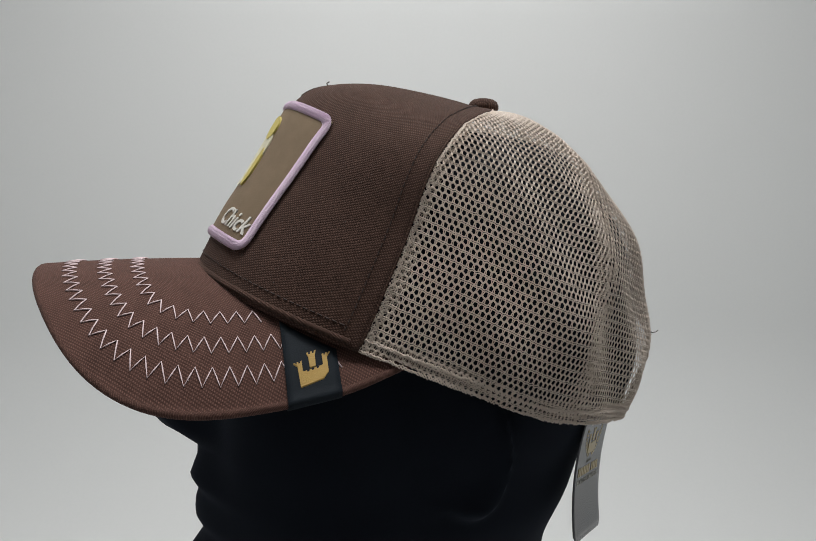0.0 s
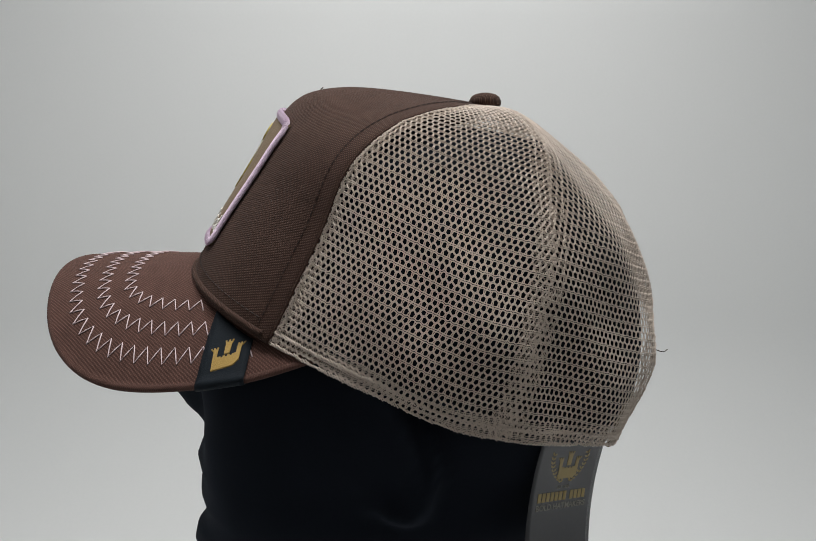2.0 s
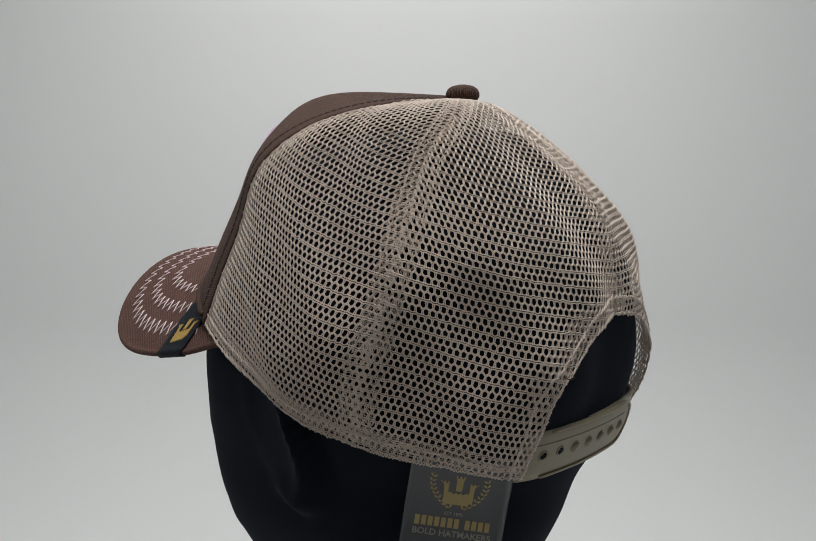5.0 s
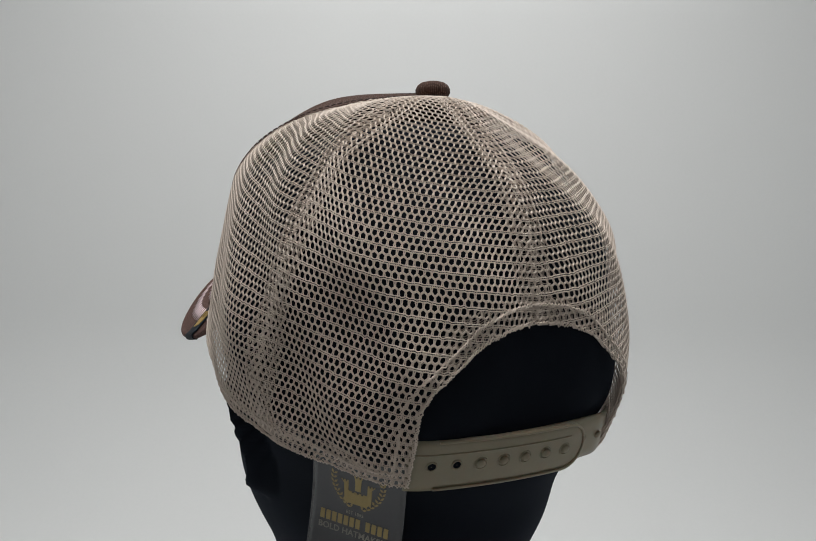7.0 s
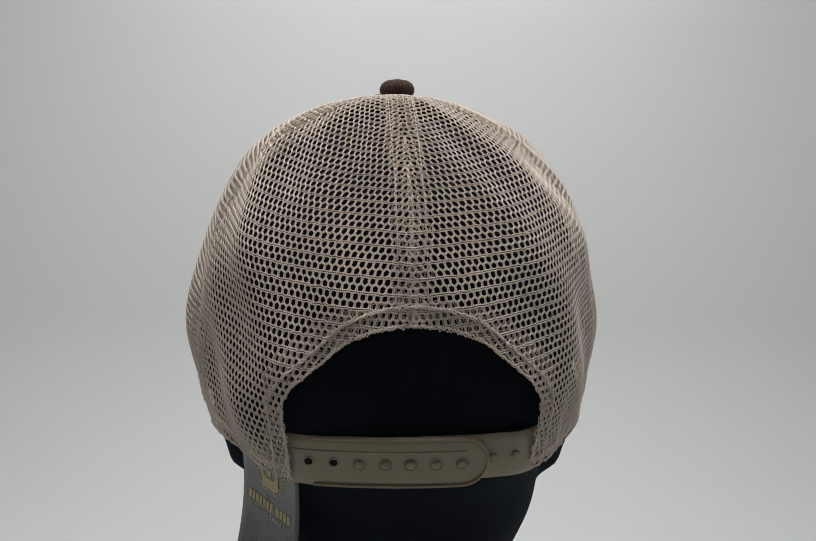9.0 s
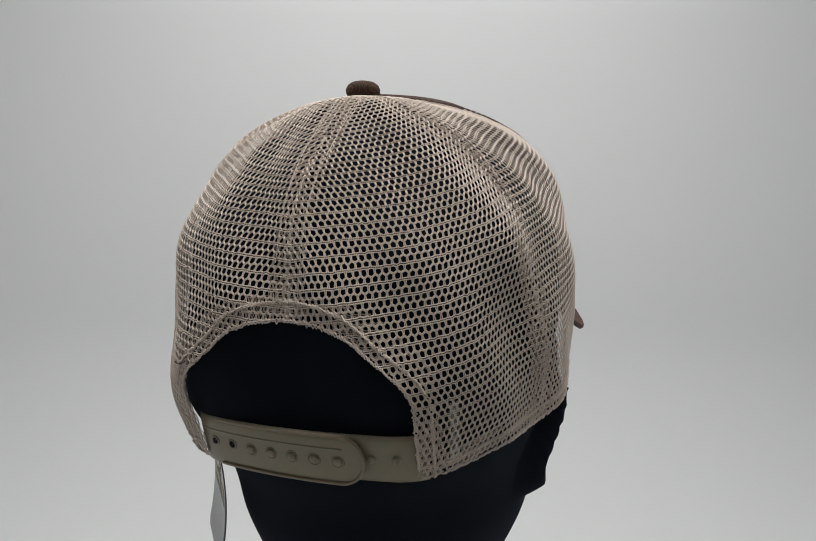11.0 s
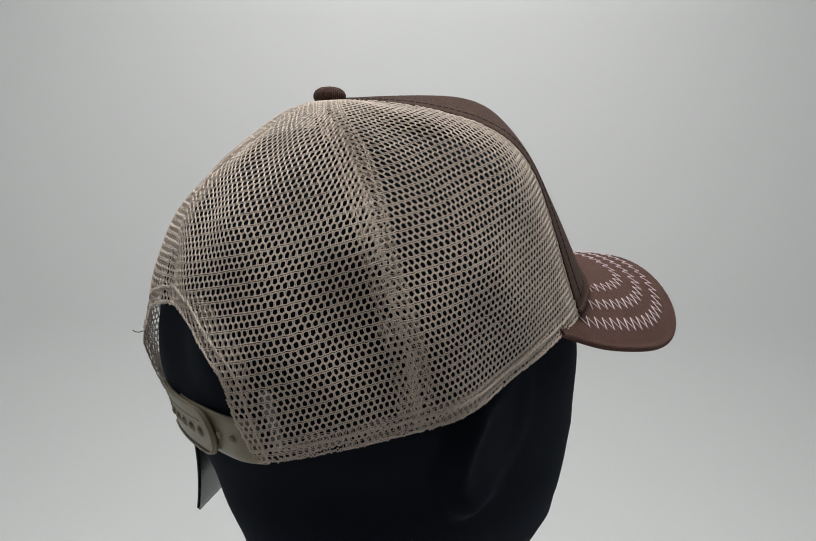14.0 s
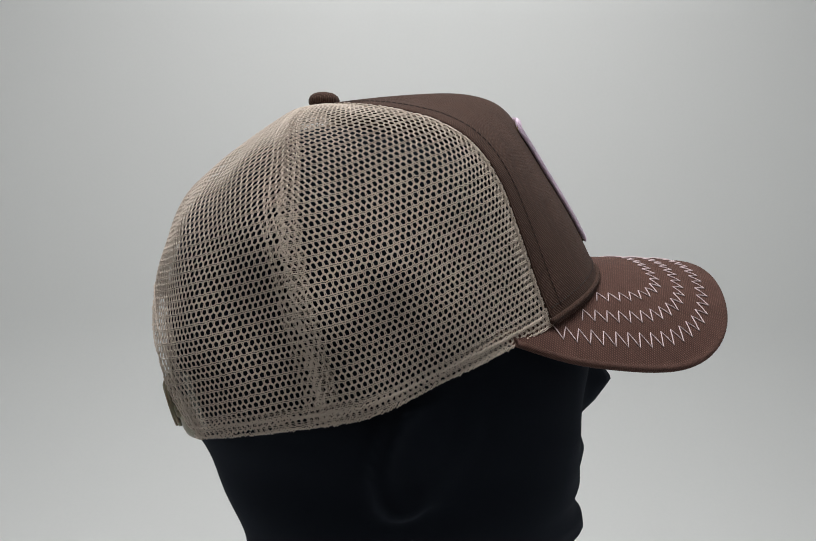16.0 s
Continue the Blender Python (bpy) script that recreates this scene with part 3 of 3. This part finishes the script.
def visor():
    n = 121
    edge = outline_curve(n)
    u = np.linspace(1, -1, n)
    root = crown(54 * u, np.ones(n))[:, :2] * 0.96
    sweep = np.linspace(0, 1, 26)
    top = root[None] * (1 - sweep[:, None, None]) + edge[None] * sweep[:, None, None]
    h = 0.0016
    out = unit(edge - np.array([0.1, 0.0]))
    rows, uvs = [], []
    for s, p in zip(sweep, top):
        rows.append(np.c_[p, visor_z(*p.T)])
        uvs.append(p)
    for a in np.linspace(0, np.pi, 9)[1:-1]:
        p = edge + out * h * math.sin(a)
        rows.append(np.c_[p, visor_z(*edge.T) - h + h * math.cos(a)])
        uvs.append(p + out * 0.004 * a)
    for s, p in zip(sweep[::-1], top[::-1]):
        rows.append(np.c_[p, visor_z(*p.T) - 2 * h])
        uvs.append(p)
    g = np.array(rows)
    f = grid_faces(len(rows), n)
    m = len(rows)
    f += [tuple(i * n for i in range(m))[::-1], tuple(i * n + n - 1 for i in range(m))]
    f = [q[::-1] for q in f]
    brim = solid("visor", g.reshape(-1, 3), f, BROWN_VISOR, cap, "curved brown canvas visor", uv=np.array(uvs).reshape(-1, 2))
    # three rows of zigzag stitches
    fine = outline_curve(1201)
    tan = np.gradient(fine, axis=0)
    inward = unit(np.c_[tan[:, 1], -tan[:, 0]])
    inward *= np.sign(((np.array([0.12, 0]) - fine) * inward).sum(1, keepdims=True))
    for tip, flank in ((.0125, .0078), (.0262, .0172), (.0395, .0278)):
        w = (np.abs(fine[:, 1:]) / 0.0905) ** 2
        line = fine + inward * (tip * (1 - w) + flank * w)
        r = np.hypot(*line.T)
        az = np.degrees(np.arctan2(line[:, 1], line[:, 0]))
        rim = np.hypot(*crown(az, np.ones(len(az)))[:, :2].T)
        inner = (r > rim + 0.001) & (line[:, 0] > 0.078)
        line, nrm = line[inner], inward[inner]
        s = np.r_[0, np.cumsum(np.hypot(*np.diff(line, axis=0).T))]
        count = int(s[-1] / 0.0031)
        at = np.linspace(0, s[-1], count)
        base = np.stack([np.interp(at, s, line[:, k]) for k in (0, 1)], -1)
        way = np.stack([np.interp(at, s, nrm[:, k]) for k in (0, 1)], -1)
        pts = base + way * np.where(np.arange(count) % 2, 0.0027, -0.0027)[:, None]
        p = np.c_[pts, visor_z(*pts.T) + 0.00035]
        # threads sag a little between the needle holes
        mids = (p[:-1] + p[1:]) / 2 + (0, 0, 0.0002)
        chain = np.empty((2 * count - 1, 3))
        chain[0::2], chain[1::2] = p, mids
        solid("zigzag_stitching", *cord(chain, 0.0003, 5), PINK_THREAD, brim, "pale pink zigzag stitching")
    return brim


brim = visor()


def castle(width):
    """Outlines of a small crown-like castle emblem, centred, y up."""
    w = width / 2

    def wall(x0, x1, y, teeth, h):
        xs = np.linspace(x0, x1, 2 * teeth)
        out = []
        for i in range(teeth):
            out += [(xs[2 * i], y + h), (xs[2 * i + 1], y + h)]
            if i < teeth - 1:
                out += [(xs[2 * i + 1], y), (xs[2 * i + 2], y)]
        return out

    body = [(-0.72 * w, -0.88 * w), (0.5 * w, -0.88 * w), (0.8 * w, -0.62 * w), (0.8 * w, 0.18 * w)]
    body += [(p[0], p[1]) for p in wall(1.0 * w, 0.55 * w, 0.3 * w, 3, 0.1 * w)]
    body += [(0.55 * w, -0.18 * w)] + wall(0.45 * w, -0.45 * w, -0.28 * w, 4, 0.08 * w) + [(-0.55 * w, -0.18 * w)]
    body += wall(-0.55 * w, -1.0 * w, 0.3 * w, 3, 0.1 * w) + [(-0.8 * w, 0.18 * w)]
    tower = [(-0.16 * w, -0.1 * w), (0.16 * w, -0.1 * w), (0.18 * w, 0.5 * w)] + wall(0.26 * w, -0.26 * w, 0.62 * w, 3, 0.12 * w) + [(-0.18 * w, 0.5 * w)]
    return [body, tower]


def flat_shape(outlines, place, lift0, lift1):
    """Flat cut-outs pressed onto a surface: place(x, y, lift) gives the world place of a spot of the emblem."""
    pieces = []
    for o in outlines:
        bm = bmesh.new()
        face = bm.faces.new([bm.verts.new((x, y, 0)) for x, y in o])
        face.normal_update()
        bmesh.ops.triangulate(bm, faces=[face], ngon_method="EAR_CLIP")
        bm.verts.ensure_lookup_table()
        bm.verts.index_update()
        xy = [(q.co.x, q.co.y) for q in bm.verts]
        tri = [tuple(q.index for q in fc.verts) for fc in bm.faces]
        bm.free()
        n = len(xy)
        v = [place(x, y, lift1) for x, y in xy] + [place(x, y, lift0) for x, y in xy]
        f = tri + [(i, (i + 1) % n, n + (i + 1) % n, n + i) for i in range(n)]
        pieces.append((np.array(v, float), f))
    return joined(pieces)


def brim_label():
    """Navy ribbon folded round the visor's edge, with a woven emblem."""
    n, m = 22, 8
    rows = []
    for x in np.linspace(0.0935, 0.1135, m):
        half = OUTLINE[::-1]
        y1 = np.interp(x, half[:, 0], half[:, 1])
        az = np.linspace(20, 60, 200)
        rim = crown(az, np.ones(200))
        y0 = np.interp(x, rim[::-1, 0], rim[::-1, 1]) - 0.001
        ys = np.linspace(y0, y1, n - 6)
        line = [(x, y, visor_z(x, y) + 0.0014) for y in ys]
        z1 = visor_z(x, y1)
        line += [(x, y1 + 0.0004 + 0.0021 * math.sin(a), z1 - 0.0014 + 0.0021 * math.cos(a)) for a in np.linspace(0.5, math.pi, 5)]
        line += [(x, y1 - 0.008, visor_z(x, y1 - 0.008) - 0.0039)]
        rows.append(line)
    g = np.array(rows)
    inner = g - (0, 0.0001, 0.00045)
    v, f = thick_sheet(g, inner, m, n)
    label = solid("ribbon_label", v, f, NAVY, brim, "navy woven ribbon label")

    def place(x, y, lift):
        px, py = 0.1032 - x, 0.0838 - y * 0.76 - 0.12 * x
        return px, py, visor_z(px, py) + lift

    v, f = flat_shape(castle(0.0142), place, 0.0014, 0.0019)
    solid("castle_emblem", v, f, GOLD_THREAD, label, "gold castle-shaped embroidered emblem", smooth=False)


brim_label()


# ---- patch ----
PATCH_V0, PATCH_V1, PATCH_Y = 0.532, 0.91, 0.038


def on_patch(x, y, lift=0.0):
    """A place on the front: x across (left positive), y down from the patch's upper edge as a share."""
    v = PATCH_V0 + (PATCH_V1 - PATCH_V0) * np.asarray(y, float)
    x = np.asarray(x, float) + 0.0045
    az = 20.0 * x / 0.04
    for _ in range(12):
        az = az + np.degrees((x - crown(az, v)[..., 1]) / 0.11)
    return crown(az, v, 0.0008 + lift + 0 * az)


def rounded_rect(w, h, r, n=9):
    pts = []
    for cx, cy, a0 in ((w - r, h - r, 0), (-w + r, h - r, 90), (-w + r, -h + r, 180), (w - r, -h + r, 270)):
        pts += [(cx + r * math.cos(radians(a0 + 90 * k / (n - 1))), cy + r * math.sin(radians(a0 + 90 * k / (n - 1)))) for k in range(n)]
    return np.array(pts)


def front_patch():
    high = 0.066
    gx, gy = np.meshgrid(np.linspace(-0.036, 0.036, 30), np.linspace(0.025, 0.975, 26), indexing="ij")
    v, f = thick_sheet(on_patch(gx, gy, 0.0012), on_patch(gx, gy, -0.0002), 30, 26)
    f = [q[::-1] for q in f]
    patch = solid("patch", v, f, PATCH_FIELD, cap, "taupe rectangular patch with lilac border")
    # merrowed border: a thick rope with slanting overcast threads
    loop = rounded_rect(PATCH_Y - 0.0018, high / 2 - 0.0018, 0.005)
    loop = np.concatenate([loop, loop[:1]])
    s = np.r_[0, np.cumsum(np.hypot(*np.diff(loop, axis=0).T))]
    at = np.linspace(0, s[-1], 300, endpoint=False)
    lx, ly = np.interp(at, s, loop[:, 0]), np.interp(at, s, loop[:, 1])
    p = on_patch(lx, 0.5 - ly / high, 0.0012)
    nrm = unit(on_patch(lx, 0.5 - ly / high, 0.003) - p)
    tan = unit(np.roll(p, -1, 0) - np.roll(p, 1, 0))
    side = np.cross(tan, nrm)
    ang = np.linspace(0, 2 * np.pi, 10, endpoint=False)
    ring = p[:, None] + np.cos(ang)[None, :, None] * side[:, None] * 0.0021 + np.sin(ang)[None, :, None] * nrm[:, None] * 0.0011
    f = grid_faces(300, 10, True) + [(299 * 10 + j, 299 * 10 + (j + 1) % 10, (j + 1) % 10, j) for j in range(10)]
    border = solid("border", ring.reshape(-1, 3), f, LILAC, patch, "lilac overcast border")
    threads = []
    for i in np.arange(0, 300, 0.5):
        a = np.linspace(0.15, np.pi - 0.15, 5)
        k = (i + np.linspace(0, 2.0, 5)) % 300
        k0 = k.astype(int)
        base, sd, nm = p[k0], side[k0], nrm[k0]
        frac = (k - k0)[:, None]
        base = base * (1 - frac) + p[(k0 + 1) % 300] * frac
        arc = base + np.cos(a)[:, None] * sd * 0.0023 + np.sin(a)[:, None] * nm * 0.00125
        threads.append(tubes(arc[:-1], arc[1:], nm[:-1], 0.00016, 0.00014))
    v, f = joined(threads)
    solid("border_thread", v, f, LILAC, border, "lilac overcast thread", smooth=False)

    # embroidered animal figure, a plain shape, and the word under it
    def place(x, y, lift):
        return tuple(on_patch(x, 0.5 - y / high, lift))

    ring = np.linspace(0, 2 * math.pi, 40, endpoint=False)
    figure = [(-0.002 + 0.0095 * math.cos(a) * (1 + 0.2 * math.sin(2 * a)), 0.006 + 0.0155 * math.sin(a)) for a in ring]
    v, f = flat_shape([figure], place, 0.001, 0.0018)
    solid("embroidered_figure", v, f, CREAM_THREAD, patch, "cream embroidered animal figure, plain shape", smooth=False)
    crest = [(0.001 + 0.0062 * math.cos(a), 0.0195 + 0.0055 * math.sin(a)) for a in ring[::2]]
    wing = [(0.0055 + 0.0028 * math.cos(a), 0.0005 + 0.0095 * math.sin(a)) for a in ring[::2]]
    v, f = flat_shape([crest, wing], place, 0.001, 0.0021)
    solid("embroidered_down", v, f, YELLOW_THREAD, patch, "yellow embroidery", smooth=False)
    v, f = lettering("Chick", 0.0112, 0.0095, -0.0262, place, 0.001, 0.0017, shear=0.38, bold=0.00012, squeeze=0.92)
    solid("lettering", v, f, WHITE_THREAD, patch, "off-white script word", smooth=False)
    return patch


def lettering(text, size, x, y, place, lift0, lift1, shear=0.0, bold=0.0, squeeze=1.0):
    """Raised letters in the built-in font, laid onto a surface."""
    curve = bpy.data.curves.new("letters", "FONT")
    curve.body, curve.size, curve.shear, curve.offset, curve.resolution_u = text, size, shear, bold, 3
    ob = new("letters", curve)
    me = bpy.data.meshes.new_from_object(ob.evaluated_get(bpy.context.evaluated_depsgraph_get()))
    xy = np.array([(q.co.x, q.co.y) for q in me.vertices]) * (squeeze, 1)
    tri = [tuple(q.vertices) for q in me.polygons]
    bpy.data.objects.remove(ob)
    bpy.data.curves.remove(curve)
    bpy.data.meshes.remove(me)
    xy[:, 0] += x - xy[:, 0].min()
    xy[:, 1] += y
    edges = {}
    for t in tri:
        for i in range(len(t)):
            e = (t[i], t[(i + 1) % len(t)])
            edges[e] = edges.get((e[1], e[0]), 0)
    free = [e for e in edges if (e[1], e[0]) not in edges]
    n = len(xy)
    v = [place(a, b, lift1) for a, b in xy] + [place(a, b, lift0) for a, b in xy]
    return np.array(v, float), tri + [(a, b, n + b, n + a) for a, b in free]


front_patch()


# ---- snap strap ----
def strap_at(y, z, out):
    """A place on the strap's bow."""
    bend = 2.8 if y > -0.012 else 3.2
    x = -0.0713 + bend * (y + 0.012) ** 2 + 29 * max(0.0, -y - 0.037) ** 2 + 20 * max(0.0, y - 0.036) ** 2 - 0.3 * (z + 0.0925)
    n = np.array([-1.0, 2 * bend * (y + 0.012)])
    n /= np.hypot(*n)
    return x + n[0] * out, y + n[1] * out, z


def band(name, y0, y1, z_mid, half, out, label, round_end):
    """A flexible strip with a rounded end."""
    n, m = 60, 9
    rows = []
    for y in np.linspace(y0, y1, n):
        d = abs(y1 - y)
        h = half * (math.sqrt(max(0.0, 1 - (1 - d / (half * 0.9)) ** 2)) if round_end and d < half * 0.9 else 1.0)
        h = max(h, 0.0008)
        zc = z_mid + 0.0 * y
        rows.append([(y, zc + h * k) for k in np.linspace(-1, 1, m)])
    outer = np.array([[strap_at(y, z, out + (0.0006 if abs(k - (m - 1) / 2) < m / 2 - 1 else 0.0)) for k, (y, z) in enumerate(r)] for r in rows])
    inner = np.array([[strap_at(y, z, out - 0.0012) for y, z in r] for r in rows])
    v, f = thick_sheet(outer, inner, n, m)
    return solid(name, v, f, PLASTIC, cap, label)


def dome(y, z, out, r, h, n=14):
    prof = [(r, 0.0), (r * 0.95, h * 0.5), (r * 0.7, h * 0.85), (r * 0.3, h), (0.0002, h)]
    ang = np.linspace(0, 2 * np.pi, n, endpoint=False)
    v = np.array([[strap_at(y + q * math.cos(a), z + q * math.sin(a), out + d) for a in ang] for q, d in prof]).reshape(-1, 3)
    return v, grid_faces(len(prof), n, True)


def snap_strap():
    zc = -0.0917
    under = band("peg_strap", -0.0495, 0.012, zc, 0.0094, -0.0012, "beige plastic snap strap with pegs", False)
    over = band("hole_strap", 0.0458, -0.0282, zc - 0.0005, 0.0105, 0.0016, "beige plastic snap strap with punched holes", True)
    for y in (0.0192, 0.0099, 0.0007, -0.0086, -0.018):
        solid("snap_peg", *dome(y, zc - 0.001, 0.002, 0.0019, 0.0016), PLASTIC, over)
        solid("hole_rim", *cord([strap_at(y + 0.0024 * math.cos(a), zc - 0.001 + 0.0024 * math.sin(a), 0.0022) for a in np.linspace(0, 2 * math.pi, 20, endpoint=False)], 0.0003, 5, True), PLASTIC, over)
    for y in (-0.0302, -0.0395):
        solid("snap_peg", *dome(y, zc, -0.0008, 0.0017, 0.0016), PLASTIC, under)
    for y in (0.0377, 0.0285):
        ring = [strap_at(y + 0.0018 * math.cos(a), zc - 0.0005 + 0.0018 * math.sin(a), 0.0023) for a in np.linspace(0, 2 * math.pi, 20, endpoint=False)]
        solid("hole_rim", *cord(ring, 0.0004, 5, True), PLASTIC, over)
        # black disc laid on the strap gives the dark of an open hole
        v, f = dome(y, zc - 0.0005, 0.00215, 0.0017, 0.0002)
        solid("hole", v, f, VELVET, over, "black disc standing for the dark of an open peg hole")
    # raised rim round the free end
    end, half = -0.0282, 0.0098
    rim = [(y, half) for y in np.linspace(0.036, end + half, 24)]
    rim += [(end + half - (half - 0.0006) * math.sin(a), half * math.cos(a)) for a in np.linspace(0.1, math.pi - 0.1, 24)]
    rim += [(y, -half) for y in np.linspace(end + half, 0.036, 24)]
    solid("strap_rim", *cord([strap_at(y, zc - 0.0005 + z, 0.0023) for y, z in rim], 0.0006, 6), PLASTIC, over)
    # raised line along the upper part
    pts = [strap_at(y, zc + 0.0042, 0.0022) for y in np.linspace(0.044, -0.02, 40)]
    solid("ridge", *cord(pts, 0.0004, 5), PLASTIC, over)


snap_strap()


def loose_threads():
    a = crown(0, 0.43, 0.0008)
    solid("loose_thread", *cord([a, a + (0.0006, 0.0004, 0.0012), a + (-0.0006, 0.001, 0.002)], 0.0003, 5), DARK_THREAD, cap, "dark loose thread end")
    b = crown(150.5, 0.768, 0.0005)
    solid("loose_thread", *cord([b, b + (-0.0018, 0.0006, -0.0006), b + (-0.0034, 0.0012, -0.0003), b + (-0.0045, 0.0014, 0.0007)], 0.00022, 5), DARK_THREAD, cap, "dark loose thread end")


loose_threads()


def pale_strip():
    # thin see-through film, added for a pale strip over the net
    a, w = np.meshgrid(np.linspace(-137.5, -134.5, 6), np.linspace(0.835, 0.965, 10), indexing="ij")
    a = a + (w - 0.9) * 22
    v, f = thick_sheet(crown(a, w, 0.0011 + 0 * a), crown(a, w, 0.0009 + 0 * a), 6, 10)
    solid("pale_strip", v, f, FILM, cap, "faint see-through beige strip over the net")


pale_strip()

# ---- hang tag ----
tag = tagged(new("hang_tag"), "dark grey card tag with gold castle print hanging from the cap", "tag")
TAG_MIDDLE = (-0.0442, 0.0563, -0.0952)
TAG_TURN = -140.0


def tag_place(x, y, lift):
    """x along the card, y up from the cap's hem, lift outwards."""
    bow = -0.006 * (1 - ((y + 0.03) / 0.04) ** 2) + 0.3 * x * x
    return x, -bow - lift, y


def hang_tag():
    w, n, m = 0.0202, 24, 16
    ys = np.linspace(0.01, -0.0596, n)
    xs = np.linspace(-w, w, m)

    def shrink(y):
        d = y - ys[-1]
        return w - (0.003 - math.sqrt(max(0, 0.003**2 - (0.003 - d) ** 2)) if d < 0.003 else 0)

    grid = lambda lift: np.array([[tag_place(x / w * shrink(y), y, lift) for x in xs] for y in ys])
    v, f = thick_sheet(grid(0.0003), grid(-0.0002), n, m)
    card = solid("card", v, f, CARD, tag)
    put = lambda x, y, lift: tag_place(x, y, lift)
    low = -0.0195
    v, f = flat_shape(castle(0.0152), lambda x, y, l: put(x, y + low + 0.0058, l), 0.0002, 0.0005)
    solid("castle_emblem", v, f, GOLD_INK, card, "gold castle-shaped print", smooth=False)
    leaves = []
    for sign in (1, -1):
        for k in range(9):
            t = k / 8
            cx, cy = sign * (0.0025 + 0.0085 * math.sin(t * 1.7)), low - 0.0025 + 0.0125 * t**1.3
            for out in (1, -1):
                d = sign * (0.55 - 0.9 * t) + out * 0.75 * sign
                ex, ey = math.sin(d), math.cos(d)
                leaves.append([(cx + ex * 0.0021 * s + ey * 0.00048 * q, cy + ey * 0.0021 * s - ex * 0.00048 * q) for s, q in ((0, 0), (0.5, 1), (1, 0), (0.5, -1))])
    v, f = flat_shape(leaves, put, 0.0002, 0.00045)
    solid("wreath", v, f, GOLD_INK, card, "pale gold leaf wreath", smooth=False)
    # the maker's name as plain bars of its size
    bars = []
    for x0, x1 in ((-0.0155, 0.0028), (0.0046, 0.0155)):
        k = x0
        while k < x1 - 0.0012:
            bars.append([(k, low - 0.0108), (k + 0.0019, low - 0.0108), (k + 0.0019, low - 0.0068), (k, low - 0.0068)])
            k += 0.00262
    for bar in bars:
        solid("name_bar", *flat_shape([bar], put, 0.0002, 0.0005), GOLD_INK, card, "gold bar of a printed name", smooth=False)
    v, f = lettering("BOLD HATMAKERS", 0.0036, -0.0158, low - 0.0145, put, 0.0002, 0.00045, bold=0.00005, squeeze=1.02)
    solid("lettering", v, f, PALE_INK, card, "pale printed words", smooth=False)
    v, f = lettering("EST 1895", 0.002, -0.0042, low - 0.0055, put, 0.0002, 0.00045)
    solid("small_lettering", v, f, PALE_INK, card, "small pale printed words", smooth=False)


hang_tag()


def motions():
    """The display turns evenly; cap and tag ride on the head."""
    steps = [i / 2 for i in range(33)]
    walk(head, [(t, turned(t) @ pose(0, HEAD_SHIFT, -EYE_Z, 0, 0, HEAD_TURN)) for t in steps])
    walk(cap, [(t, turned(t) @ pose(0, 0, 0, CAP_LEAN)) for t in steps])
    walk(tag, [(t, turned(t) @ pose(*TAG_MIDDLE, 1.7, 7.2, TAG_TURN)) for t in steps])


motions()
